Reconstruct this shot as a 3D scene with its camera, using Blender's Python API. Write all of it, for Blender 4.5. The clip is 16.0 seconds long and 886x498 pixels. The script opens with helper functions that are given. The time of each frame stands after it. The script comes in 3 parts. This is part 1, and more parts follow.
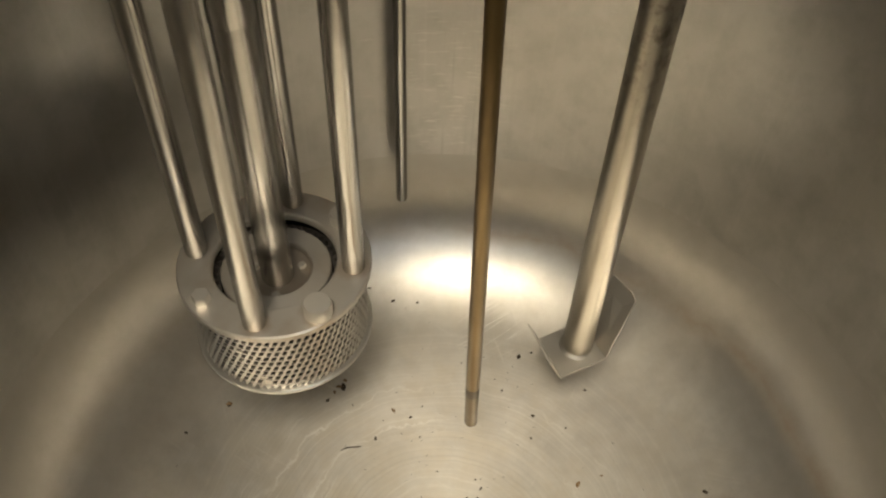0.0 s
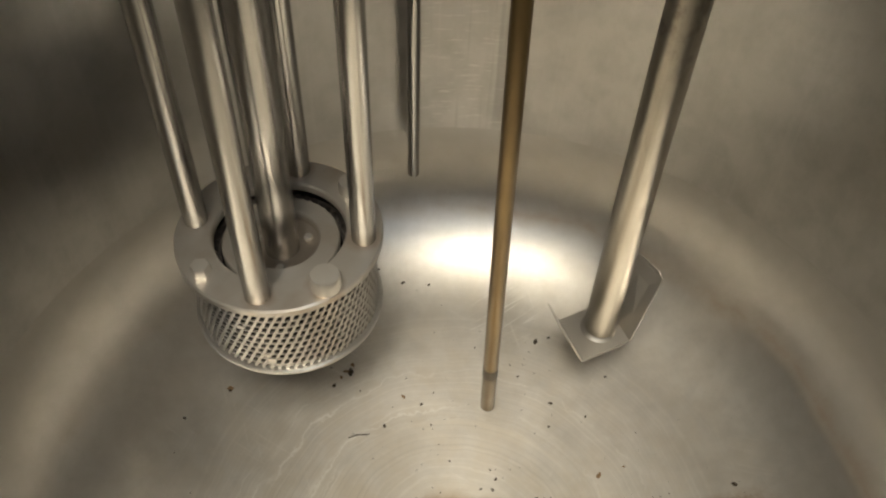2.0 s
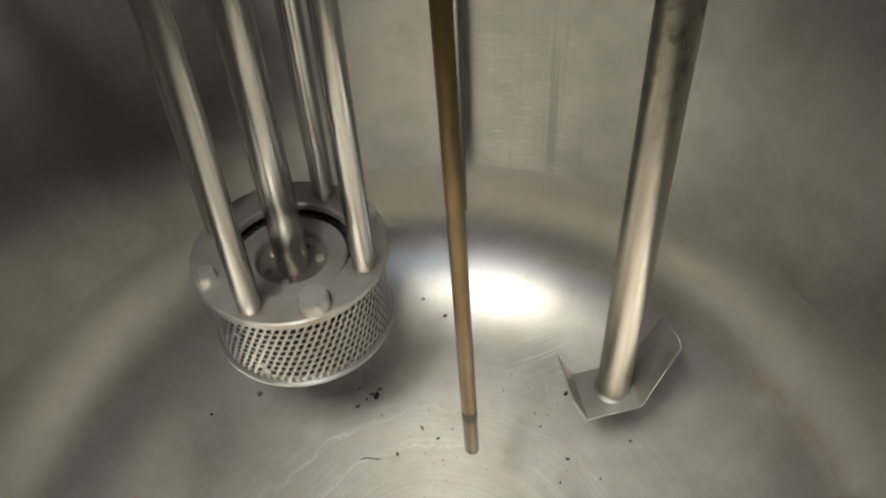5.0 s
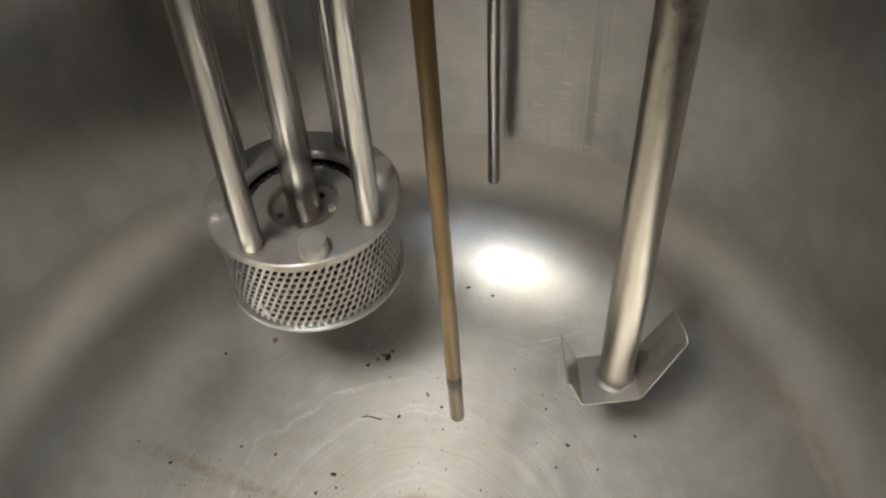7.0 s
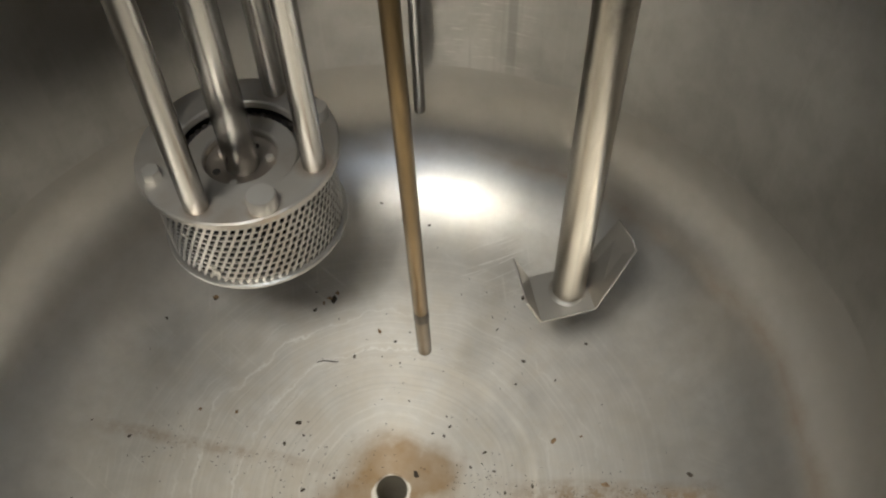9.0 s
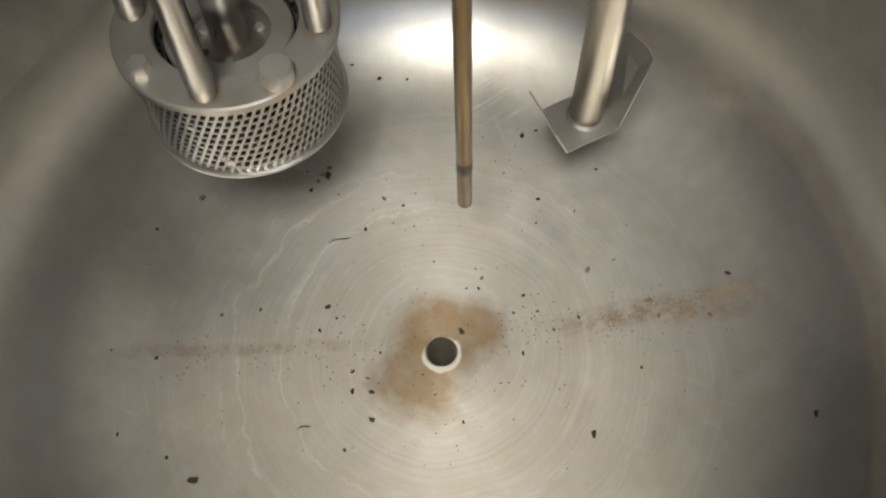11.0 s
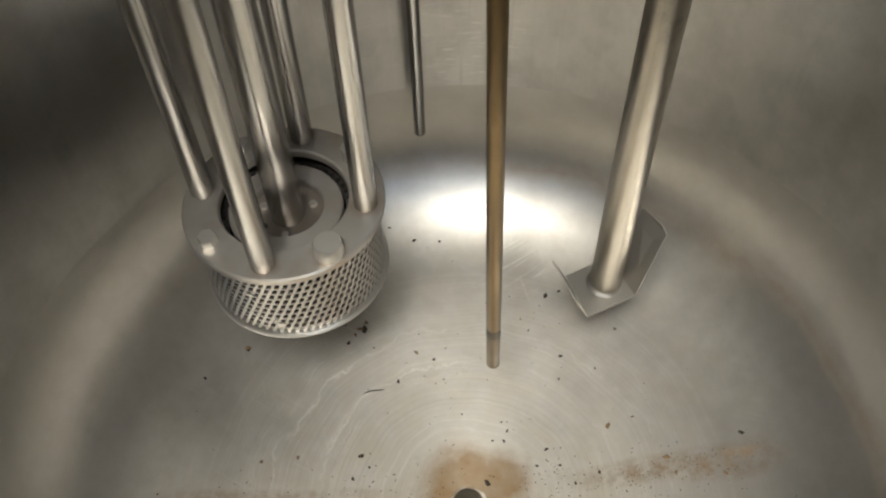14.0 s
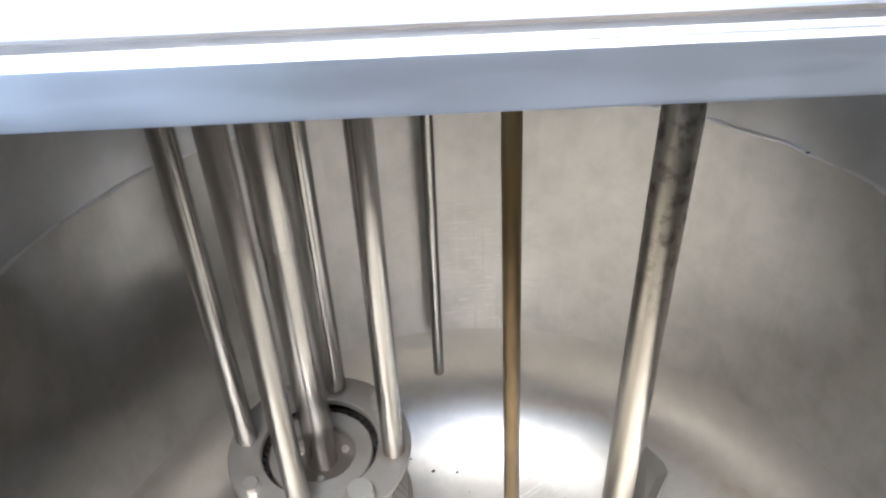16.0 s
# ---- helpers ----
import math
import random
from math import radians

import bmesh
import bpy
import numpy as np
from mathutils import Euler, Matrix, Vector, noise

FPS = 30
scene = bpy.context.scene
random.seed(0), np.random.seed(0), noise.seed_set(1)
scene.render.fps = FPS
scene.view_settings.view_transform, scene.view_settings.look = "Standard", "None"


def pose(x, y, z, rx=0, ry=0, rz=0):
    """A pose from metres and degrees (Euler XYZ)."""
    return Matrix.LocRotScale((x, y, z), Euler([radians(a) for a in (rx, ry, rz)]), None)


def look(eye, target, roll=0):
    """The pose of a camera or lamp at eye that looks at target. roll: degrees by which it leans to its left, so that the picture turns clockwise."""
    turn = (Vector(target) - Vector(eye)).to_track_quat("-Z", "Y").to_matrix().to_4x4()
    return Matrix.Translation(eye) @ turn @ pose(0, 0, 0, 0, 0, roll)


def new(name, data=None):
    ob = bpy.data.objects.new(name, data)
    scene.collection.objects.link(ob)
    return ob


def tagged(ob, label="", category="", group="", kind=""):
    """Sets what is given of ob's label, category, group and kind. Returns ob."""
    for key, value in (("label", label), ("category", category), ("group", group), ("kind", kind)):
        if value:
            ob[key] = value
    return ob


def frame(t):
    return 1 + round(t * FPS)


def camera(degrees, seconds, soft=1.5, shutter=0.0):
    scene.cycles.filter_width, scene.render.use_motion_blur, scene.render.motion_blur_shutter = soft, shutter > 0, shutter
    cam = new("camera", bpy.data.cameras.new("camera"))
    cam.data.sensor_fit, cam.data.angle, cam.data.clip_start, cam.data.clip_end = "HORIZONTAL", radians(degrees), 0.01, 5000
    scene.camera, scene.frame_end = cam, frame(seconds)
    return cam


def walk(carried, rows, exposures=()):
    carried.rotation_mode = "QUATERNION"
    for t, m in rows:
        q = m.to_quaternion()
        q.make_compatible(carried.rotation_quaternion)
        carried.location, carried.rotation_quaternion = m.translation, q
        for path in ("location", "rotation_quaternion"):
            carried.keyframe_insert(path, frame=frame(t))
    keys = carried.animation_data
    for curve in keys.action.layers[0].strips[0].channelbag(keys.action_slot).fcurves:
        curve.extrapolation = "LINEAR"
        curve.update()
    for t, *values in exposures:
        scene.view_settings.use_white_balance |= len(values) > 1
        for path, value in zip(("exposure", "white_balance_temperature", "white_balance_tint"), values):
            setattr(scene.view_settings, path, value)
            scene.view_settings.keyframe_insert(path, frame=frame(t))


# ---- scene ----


def turned(eye, target, roll):
    """The turn of a look, in degrees."""
    return tuple(math.degrees(a) for a in look(eye, target, roll).to_euler())


cam = camera(54.35, 16.0, soft=2.2)
# seconds, place in metres, turn in degrees
ROWS = [
    (0.0, -0.0817, -0.3879, 1.0122, 41.06, -1.50, -8.16),
    (0.5, -0.0841, -0.3696, 0.9638, 40.98, -1.65, -8.49),
    (1.0, -0.0844, -0.3651, 0.9487, 40.71, -1.69, -8.15),
    (1.5, -0.0885, -0.3585, 0.9375, 40.67, -1.66, -8.01),
    (2.0, -0.0901, -0.3708, 0.9476, 41.19, -1.54, -7.76),
    (2.5, -0.0872, -0.3705, 0.9489, 41.11, -1.49, -7.46),
    (3.0, -0.0876, -0.3726, 0.9480, 41.26, -1.32, -7.50),
    (3.5, -0.0976, -0.3773, 0.9490, 42.12, -0.53, -10.09),
    (3.7, -0.099, -0.384, 0.955) + turned((-0.099, -0.384, 0.955), (0.155, 0.952, -0.511), -0.2),
    (5.8, 0.174, -0.371, 0.943) + turned((0.174, -0.371, 0.943), (-0.222, 0.954, -0.502), -3.2),
    (6.0, 0.1747, -0.3800, 0.9350, 43.67, 2.05, 14.60),
    (6.5, 0.1777, -0.3789, 0.9337, 43.19, 2.44, 14.44),
    (7.0, 0.1711, -0.3730, 0.9228, 43.20, 2.45, 14.55),
    (7.5, 0.1718, -0.3687, 0.9214, 43.21, 2.45, 14.36),
    (8.0, 0.1688, -0.3697, 0.9208, 42.80, 2.21, 13.87),
    (8.5, 0.1531, -0.3751, 0.9234, 41.27, 1.59, 12.09),
    (9.0, 0.1041, -0.3718, 0.9326, 37.64, 1.07, 4.44),
    (9.5, 0.0198, -0.3585, 0.9197, 31.08, 1.14, -3.22),
    (9.7, 0.002, -0.356, 0.910) + turned((0.002, -0.356, 0.910), (0.076, 0.616, -0.837), -0.9),
    (11.8, -0.057, -0.354, 0.890) + turned((-0.057, -0.354, 0.890), (0.083, 0.592, -0.867), -1.2),
    (12.0, -0.0598, -0.3593, 0.8987, 29.26, 0.80, -9.11),
    (12.5, -0.0638, -0.3545, 0.8968, 29.96, 0.93, -8.44),
    (13.0, -0.0623, -0.3576, 0.9136, 31.64, 1.04, -8.19),
    (13.5, -0.0622, -0.3664, 0.9439, 34.74, 0.88, -7.89),
    (14.0, -0.0587, -0.3662, 0.9731, 37.20, 1.12, -7.56),
    (14.5, -0.0564, -0.3737, 1.0065, 40.35, 2.01, -7.58),
    (15.0, -0.0614, -0.3775, 1.0384, 43.09, 1.91, -7.62),
    (15.5, -0.0625, -0.3857, 1.0753, 46.28, 1.93, -7.97),
    (16.0, -0.0733, -0.3950, 1.0975, 49.90, 1.77, -7.54),
]
EXPOSURES = [(0.0, 0.22, 6940, 10), (1.5, 0.22, 6590, 10), (3.5, 0.19, 6190, 10), (6.0, 0.29, 5640, 10), (8.5, 0.21, 5690, 10), (9.5, 0.08, 5840, 10), (12.5, 0.15, 5840, 10), (14.5, 0.26, 5790, 10), (15.5, 0.46, 5440, 13), (16.0, 0.97, 5290, 15)]
walk(cam, [(t, pose(x, y, z, rx, ry, rz)) for t, x, y, z, rx, ry, rz in ROWS], EXPOSURES)

# ---- light ----
world = bpy.data.worlds.new("world")
scene.world = world
world.use_nodes = True
world.node_tree.nodes["Background"].inputs[0].default_value = (0.75, 0.85, 1.0, 1)
world.node_tree.nodes["Background"].inputs[1].default_value = 0.05


def area_lamp(name, m, sx, sy, watts, color, shape="RECTANGLE"):
    data = bpy.data.lights.new(name, "AREA")
    data.shape, data.size, data.size_y, data.energy, data.color = shape, sx, sy, watts, color
    ob = new(name, data)
    ob.matrix_world = m
    return ob


def spot_lamp(name, m, watts, cone, radius, color):
    data = bpy.data.lights.new(name, "SPOT")
    data.energy, data.spot_size, data.spot_blend, data.shadow_soft_size, data.color = watts, radians(cone), 1.0, radius, color
    ob = new(name, data)
    ob.matrix_world = m
    return ob


# warm lamp on the hall's ceiling, in front of the open half of the tank
spot_lamp("ceiling_spot", look((-0.42, -1.18, 2.62), (0.12, 0.16, 0.0)), 40.0, 44.0, 0.10, (1.0, 0.92, 0.77))
# daylight from the side of the hall
area_lamp("window_light", look((-2.5, -2.6, 1.55), (0.0, 0.0, 0.85)), 1.2, 1.3, 105.0, (0.72, 0.88, 1.0))
# added tall warm fill lamp opposite the tank, to brighten its back wall
area_lamp("front_fill_light", look((0.62, -2.93, 1.85), (0.0, 0.0, 0.85)), 0.6, 1.5, 30.0, (1.0, 0.87, 0.66))
# warm fill lamps added at ceiling height, in front of and over the hatch
area_lamp("ceiling_fill", look((-0.58, -1.06, 2.62), (-0.58, -1.06, 0.0)), 0.45, 0.6, 17.0, (1.0, 0.89, 0.68))
area_lamp("ceiling_fill", look((-0.20, -1.02, 2.62), (-0.20, -1.02, 0.0)), 0.85, 0.75, 44.0, (1.0, 0.92, 0.77))
area_lamp("ceiling_fill", look((0.14, -0.34, 2.62), (0.14, -0.34, 0.0)), 0.40, 0.3, 22.0, (1.0, 0.88, 0.66))
# daylight over the rear of the hall
area_lamp("skylight", look((0.0, 1.6, 2.6), (0.0, 1.4, 0.0)), 2.4, 1.2, 90.0, (0.88, 0.94, 1.0))


# ---- materials ----
def nodes_of(name):
    m = bpy.data.materials.new(name)
    m.use_nodes = True
    t = m.node_tree
    return m, t, t.nodes["Principled BSDF"]


def link(t, a, b):
    t.links.new(a, b)


def noise_node(t, coord, scale, detail=4.0, stretch=None, rough=0.55):
    n = t.nodes.new("ShaderNodeTexNoise")
    n.inputs["Scale"].default_value = scale
    n.inputs["Detail"].default_value = detail
    n.inputs["Roughness"].default_value = rough
    if stretch:
        mp = t.nodes.new("ShaderNodeMapping")
        mp.inputs["Scale"].default_value = stretch
        link(t, coord, mp.inputs["Vector"])
        link(t, mp.outputs["Vector"], n.inputs["Vector"])
    else:
        link(t, coord, n.inputs["Vector"])
    return n.outputs["Fac"]


def ramp(t, fac, lo, hi, a, b):
    n = t.nodes.new("ShaderNodeMapRange")
    n.inputs["From Min"].default_value, n.inputs["From Max"].default_value = lo, hi
    n.inputs["To Min"].default_value, n.inputs["To Max"].default_value = a, b
    link(t, fac, n.inputs["Value"])
    return n.outputs["Result"]


def mixed(t, fac, a, b):
    n = t.nodes.new("ShaderNodeMix")
    n.data_type = "RGBA"
    for s, v in ((n.inputs["Factor"], fac), (n.inputs["A"], a), (n.inputs["B"], b)):
        if isinstance(v, tuple):
            s.default_value = (*v, 1)
        elif isinstance(v, (int, float)):
            s.default_value = v
        else:
            link(t, v, s)
    return n.outputs["Result"]


def calc(t, op, a, b=0.0):
    n = t.nodes.new("ShaderNodeMath")
    n.operation = op
    for s, v in zip(n.inputs, (a, b)):
        if isinstance(v, (int, float)):
            s.default_value = v
        else:
            link(t, v, s)
    return n.outputs[0]


def bumped(t, bsdf, height, strength, distance=0.001):
    n = t.nodes.new("ShaderNodeBump")
    n.inputs["Strength"].default_value, n.inputs["Distance"].default_value = strength, distance
    link(t, height, n.inputs["Height"])
    link(t, n.outputs["Normal"], bsdf.inputs["Normal"])


def brushed(t, bsdf, amount):
    """Fine turned grooves round the upright axis, which spread a reflection across them."""
    n = t.nodes.new("ShaderNodeTangent")
    n.direction_type, n.axis = "RADIAL", "Z"
    link(t, n.outputs[0], bsdf.inputs["Tangent"])
    bsdf.inputs["Anisotropic"].default_value = amount
    bsdf.inputs["Anisotropic Rotation"].default_value = 0.25


def scuffs(t, co, scale, stretch, turn, lo, hi, mask_scale, mask_lo, mask_hi):
    """Thin worn streaks, in patches: a factor from 0 to 1."""
    mp = t.nodes.new("ShaderNodeMapping")
    mp.inputs["Rotation"].default_value = tuple(radians(a) for a in turn)
    link(t, co, mp.inputs["Vector"])
    streak = noise_node(t, mp.outputs["Vector"], scale, 2, stretch)
    where = noise_node(t, co, mask_scale, 2)
    return calc(t, "MULTIPLY", ramp(t, streak, lo, hi, 0, 1), ramp(t, where, mask_lo, mask_hi, 0, 1))


def steel(name, base, dull, rough, spread=0.1, grain=(1, 1, 1), scale=60.0, metal=1.0, bump=0.1, soil=0.5):
    m, t, b = nodes_of(name)
    co = t.nodes.new("ShaderNodeTexCoord").outputs["Object"]
    fine = noise_node(t, co, scale, 6, grain)
    wide = noise_node(t, co, 9.0, 5)
    b.inputs["Metallic"].default_value = metal
    tone = calc(t, "MULTIPLY", ramp(t, wide, 0.35, 0.7, 0, 1), soil)
    link(t, mixed(t, tone, base, dull), b.inputs["Base Color"])
    r = calc(t, "ADD", ramp(t, fine, 0.3, 0.7, rough - spread, rough + spread), ramp(t, wide, 0.3, 0.7, -0.04, 0.06))
    link(t, r, b.inputs["Roughness"])
    if bump:
        bumped(t, b, fine, bump, 0.0006)
    return m


STEEL_PLATE = steel("satin_plate_steel", (0.64, 0.615, 0.57), (0.52, 0.49, 0.44), 0.36, 0.04, metal=0.92, bump=0.0)


def stained_plate():
    m, t, b = nodes_of("stained_mixer_plate_steel")
    co = t.nodes.new("ShaderNodeTexCoord").outputs["Object"]
    wide = noise_node(t, co, 14.0, 3)
    spots = noise_node(t, co, 45.0, 4)
    b.inputs["Metallic"].default_value = 0.78
    base = mixed(t, ramp(t, wide, 0.2, 0.8, 0, 1), (0.62, 0.585, 0.53), (0.50, 0.46, 0.405))
    base = mixed(t, calc(t, "MULTIPLY", ramp(t, wide, 0.5, 0.7, 0, 1), ramp(t, spots, 0.4, 0.7, 0.1, 0.6)), base, (0.40, 0.28, 0.17))
    sep = t.nodes.new("ShaderNodeSeparateXYZ")
    link(t, co, sep.inputs[0])
    for ang, r, half in ((-14.5, 0.0825, 0.020), (75.5, 0.0825, 0.017), (165.5, 0.0825, 0.016), (255.5, 0.0825, 0.018), (-61, 0.085, 0.021)):
        dx = calc(t, "SUBTRACT", sep.outputs[0], r * math.cos(radians(ang)))
        dy = calc(t, "SUBTRACT", sep.outputs[1], r * math.sin(radians(ang)))
        away = calc(t, "SQRT", calc(t, "ADD", calc(t, "MULTIPLY", dx, dx), calc(t, "MULTIPLY", dy, dy)))
        ring = ramp(t, calc(t, "ADD", away, ramp(t, spots, 0.3, 0.7, -0.004, 0.004)), half, half - 0.007, 0, 0.45)
        base = mixed(t, ring, base, (0.38, 0.27, 0.17))
    link(t, base, b.inputs["Base Color"])
    link(t, ramp(t, spots, 0.1, 0.9, 0.36, 0.46), b.inputs["Roughness"])
    return m


STEEL_MIXER = stained_plate()
STEEL_BOLT = steel("bolt_steel", (0.71, 0.675, 0.615), (0.57, 0.53, 0.475), 0.42, 0.03, metal=0.8, bump=0.0)
STEEL_CUP = steel("brown_stained_cup_steel", (0.50, 0.45, 0.39), (0.33, 0.26, 0.19), 0.33, 0.06, metal=0.85)


def rod_material(name, dirt, rough, warm):
    m, t, b = nodes_of(name)
    co = t.nodes.new("ShaderNodeTexCoord").outputs["Object"]
    lines = noise_node(t, co, 260.0, 1, (1, 1, 0.004))
    slow = noise_node(t, co, 12.0, 1, (1, 1, 0.5))
    b.inputs["Metallic"].default_value = 1.0
    base = mixed(t, ramp(t, slow, 0.1, 0.9, 0, 1), (0.50, 0.485 - 0.02 * warm, 0.46 - 0.06 * warm), (0.39, 0.377 - 0.02 * warm, 0.355 - 0.06 * warm))
    base = mixed(t, ramp(t, lines, 0.35, 0.75, 0, 0.28), base, (0.27, 0.255, 0.23))
    sep = t.nodes.new("ShaderNodeSeparateXYZ")
    link(t, co, sep.inputs[0])
    specks = noise_node(t, co, 85.0, 5, (1, 1, 0.7))
    grime = calc(t, "MULTIPLY", ramp(t, specks, 0.48, 0.66, 0, dirt), ramp(t, sep.outputs[2], 0.33, 0.48, 0, 1))
    base = mixed(t, grime, base, (0.13, 0.115, 0.095))
    link(t, base, b.inputs["Base Color"])
    link(t, calc(t, "ADD", ramp(t, slow, 0.1, 0.9, rough, rough + 0.05), calc(t, "MULTIPLY", grime, 0.25)), b.inputs["Roughness"])
    return m


STEEL_ROD = rod_material("polished_rod_steel", 0.0, 0.225, 0.0)
STEEL_STIRRER = rod_material("grimy_stirrer_steel", 0.75, 0.33, 1.0)
STEEL_DARK = steel("worn_dark_steel", (0.30, 0.28, 0.26), (0.16, 0.15, 0.14), 0.40, 0.06)
STEEL_BLADE = steel("blade_steel", (0.52, 0.49, 0.44), (0.44, 0.41, 0.36), 0.44, 0.04, metal=0.9, bump=0.0)
STEEL_COVER = steel("cover_steel", (0.76, 0.77, 0.79), (0.68, 0.69, 0.71), 0.38, 0.06, (0.1, 1, 1))
STEEL_LIP = steel("lip_steel", (0.78, 0.79, 0.81), (0.66, 0.67, 0.69), 0.40, 0.04, (0.1, 1, 1), bump=0.0)
STEEL_SCREEN = steel("screen_steel", (0.56, 0.535, 0.50), (0.44, 0.42, 0.385), 0.39, 0.06)
# near-black that stands in for the shade inside holes
HOLE_SHADE = steel("hole_shade_black", (0.02, 0.018, 0.016), (0.035, 0.03, 0.025), 0.6, 0.1, metal=0.0)
BROWN_TUBE = steel("stained_probe_steel", (0.215, 0.145, 0.060), (0.125, 0.086, 0.042), 0.36, 0.05, (1, 1, 0.1), 80.0, metal=0.75)
TIP_STEEL = steel("probe_tip_steel", (0.24, 0.205, 0.16), (0.14, 0.12, 0.095), 0.42, 0.08)
JOINT_STEEL = steel("dark_joint_steel", (0.11, 0.092, 0.072), (0.07, 0.058, 0.045), 0.45, 0.08, metal=0.6)
PAINT = steel("hall_paint", (0.42, 0.42, 0.41), (0.36, 0.36, 0.35), 0.7, 0.1, metal=0.0, scale=8)
# dark tone for unseen hall surfaces, so that less light bounces into the tank
LOW_BOUNCE_PAINT = steel("low_bounce_hall_paint", (0.14, 0.145, 0.15), (0.11, 0.115, 0.12), 0.6, 0.1, metal=0.0, scale=8)
CONCRETE = steel("hall_floor_screed", (0.17, 0.165, 0.16), (0.13, 0.127, 0.124), 0.7, 0.1, metal=0.0, scale=20)
CRUMB = steel("dark_crumbs", (0.035, 0.027, 0.018), (0.09, 0.06, 0.03), 0.8, 0.1, metal=0.0, scale=200)



def wall_material():
    m, t, b = nodes_of("tank_wall_steel")
    co = t.nodes.new("ShaderNodeTexCoord").outputs["Object"]
    cloud = noise_node(t, co, 5.5, 2, (1, 1, 0.7))
    smear = noise_node(t, co, 14.0, 2, (1, 1, 0.3))
    grain = noise_node(t, co, 220.0, 3, (0.4, 0.4, 1))
    b.inputs["Metallic"].default_value = 1.0
    base = mixed(t, ramp(t, cloud, 0.25, 0.75, 0, 1.0), (0.545, 0.535, 0.51), (0.44, 0.432, 0.412))
    base = mixed(t, ramp(t, smear, 0.2, 0.9, 0, 0.45), base, (0.40, 0.39, 0.365))
    mottle = noise_node(t, co, 24.0, 6, (1, 1, 0.8), rough=0.6)
    base = mixed(t, ramp(t, mottle, 0.42, 0.75, 0, 0.45), base, (0.28, 0.27, 0.245))
    base = mixed(t, calc(t, "MULTIPLY", scuffs(t, co, 190.0, (0.12, 0.12, 1), (0, 0, 0), 0.66, 0.76, 7.0, 0.56, 0.66), 0.22), base, (0.75, 0.73, 0.70))
    sep = t.nodes.new("ShaderNodeSeparateXYZ")
    link(t, co, sep.inputs[0])
    beside = calc(t, "MULTIPLY", ramp(t, calc(t, "ABSOLUTE", calc(t, "SUBTRACT", sep.outputs[0], 0.075)), 0.075, 0.045, 0, 1), calc(t, "MULTIPLY", ramp(t, sep.outputs[2], 0.50, 0.34, 0, 1), ramp(t, sep.outputs[2], 0.185, 0.26, 0, 1)))
    beside = calc(t, "MULTIPLY", beside, ramp(t, sep.outputs[1], 0.30, 0.40, 0, 1))
    dashes = noise_node(t, co, 330.0, 3, (0.10, 0.10, 1))
    base = mixed(t, calc(t, "MULTIPLY", beside, ramp(t, dashes, 0.58, 0.72, 0, 0.40)), base, (0.86, 0.84, 0.80))
    runs = noise_node(t, co, 55.0, 2, (1, 1, 0.035))
    base = mixed(t, calc(t, "MULTIPLY", beside, ramp(t, runs, 0.52, 0.62, 0, 0.55)), base, (0.27, 0.26, 0.24))
    scratch = noise_node(t, co, 120.0, 2, (1, 1, 0.02))
    base = mixed(t, ramp(t, scratch, 0.55, 0.85, 0, 0.2), base, (0.60, 0.59, 0.56))
    link(t, base, b.inputs["Base Color"])
    r = calc(t, "ADD", ramp(t, smear, 0.1, 0.9, 0.26, 0.31), ramp(t, cloud, 0.1, 0.9, 0.0, 0.03))
    link(t, r, b.inputs["Roughness"])
    brushed(t, b, 0.85)
    return m


WALL_STEEL = wall_material()
# wall steel above the weld, darkened and blued to imitate its dark reflections
UPPER_SHADED_STEEL = steel("upper_shaded_steel", (0.50, 0.505, 0.515), (0.34, 0.345, 0.355), 0.33, 0.05, (1, 1, 0.5), 45.0, bump=0.03, soil=0.9)
WELD_STEEL = steel("weld_bead_steel", (0.60, 0.605, 0.61), (0.38, 0.38, 0.38), 0.38, 0.1, scale=120.0, metal=0.75, bump=0.3)
SCALE_CRUST = steel("pale_scale_crust", (0.80, 0.79, 0.76), (0.62, 0.60, 0.55), 0.6, 0.1, scale=150.0, metal=0.0, bump=0.4)
RUST_CRUMB = steel("brown_crumbs", (0.20, 0.125, 0.060), (0.30, 0.21, 0.12), 0.75, 0.1, metal=0.0, scale=200)
SOCKET_STEEL = steel("socket_thread_steel", (0.42, 0.38, 0.30), (0.22, 0.19, 0.14), 0.38, 0.08, metal=0.8)


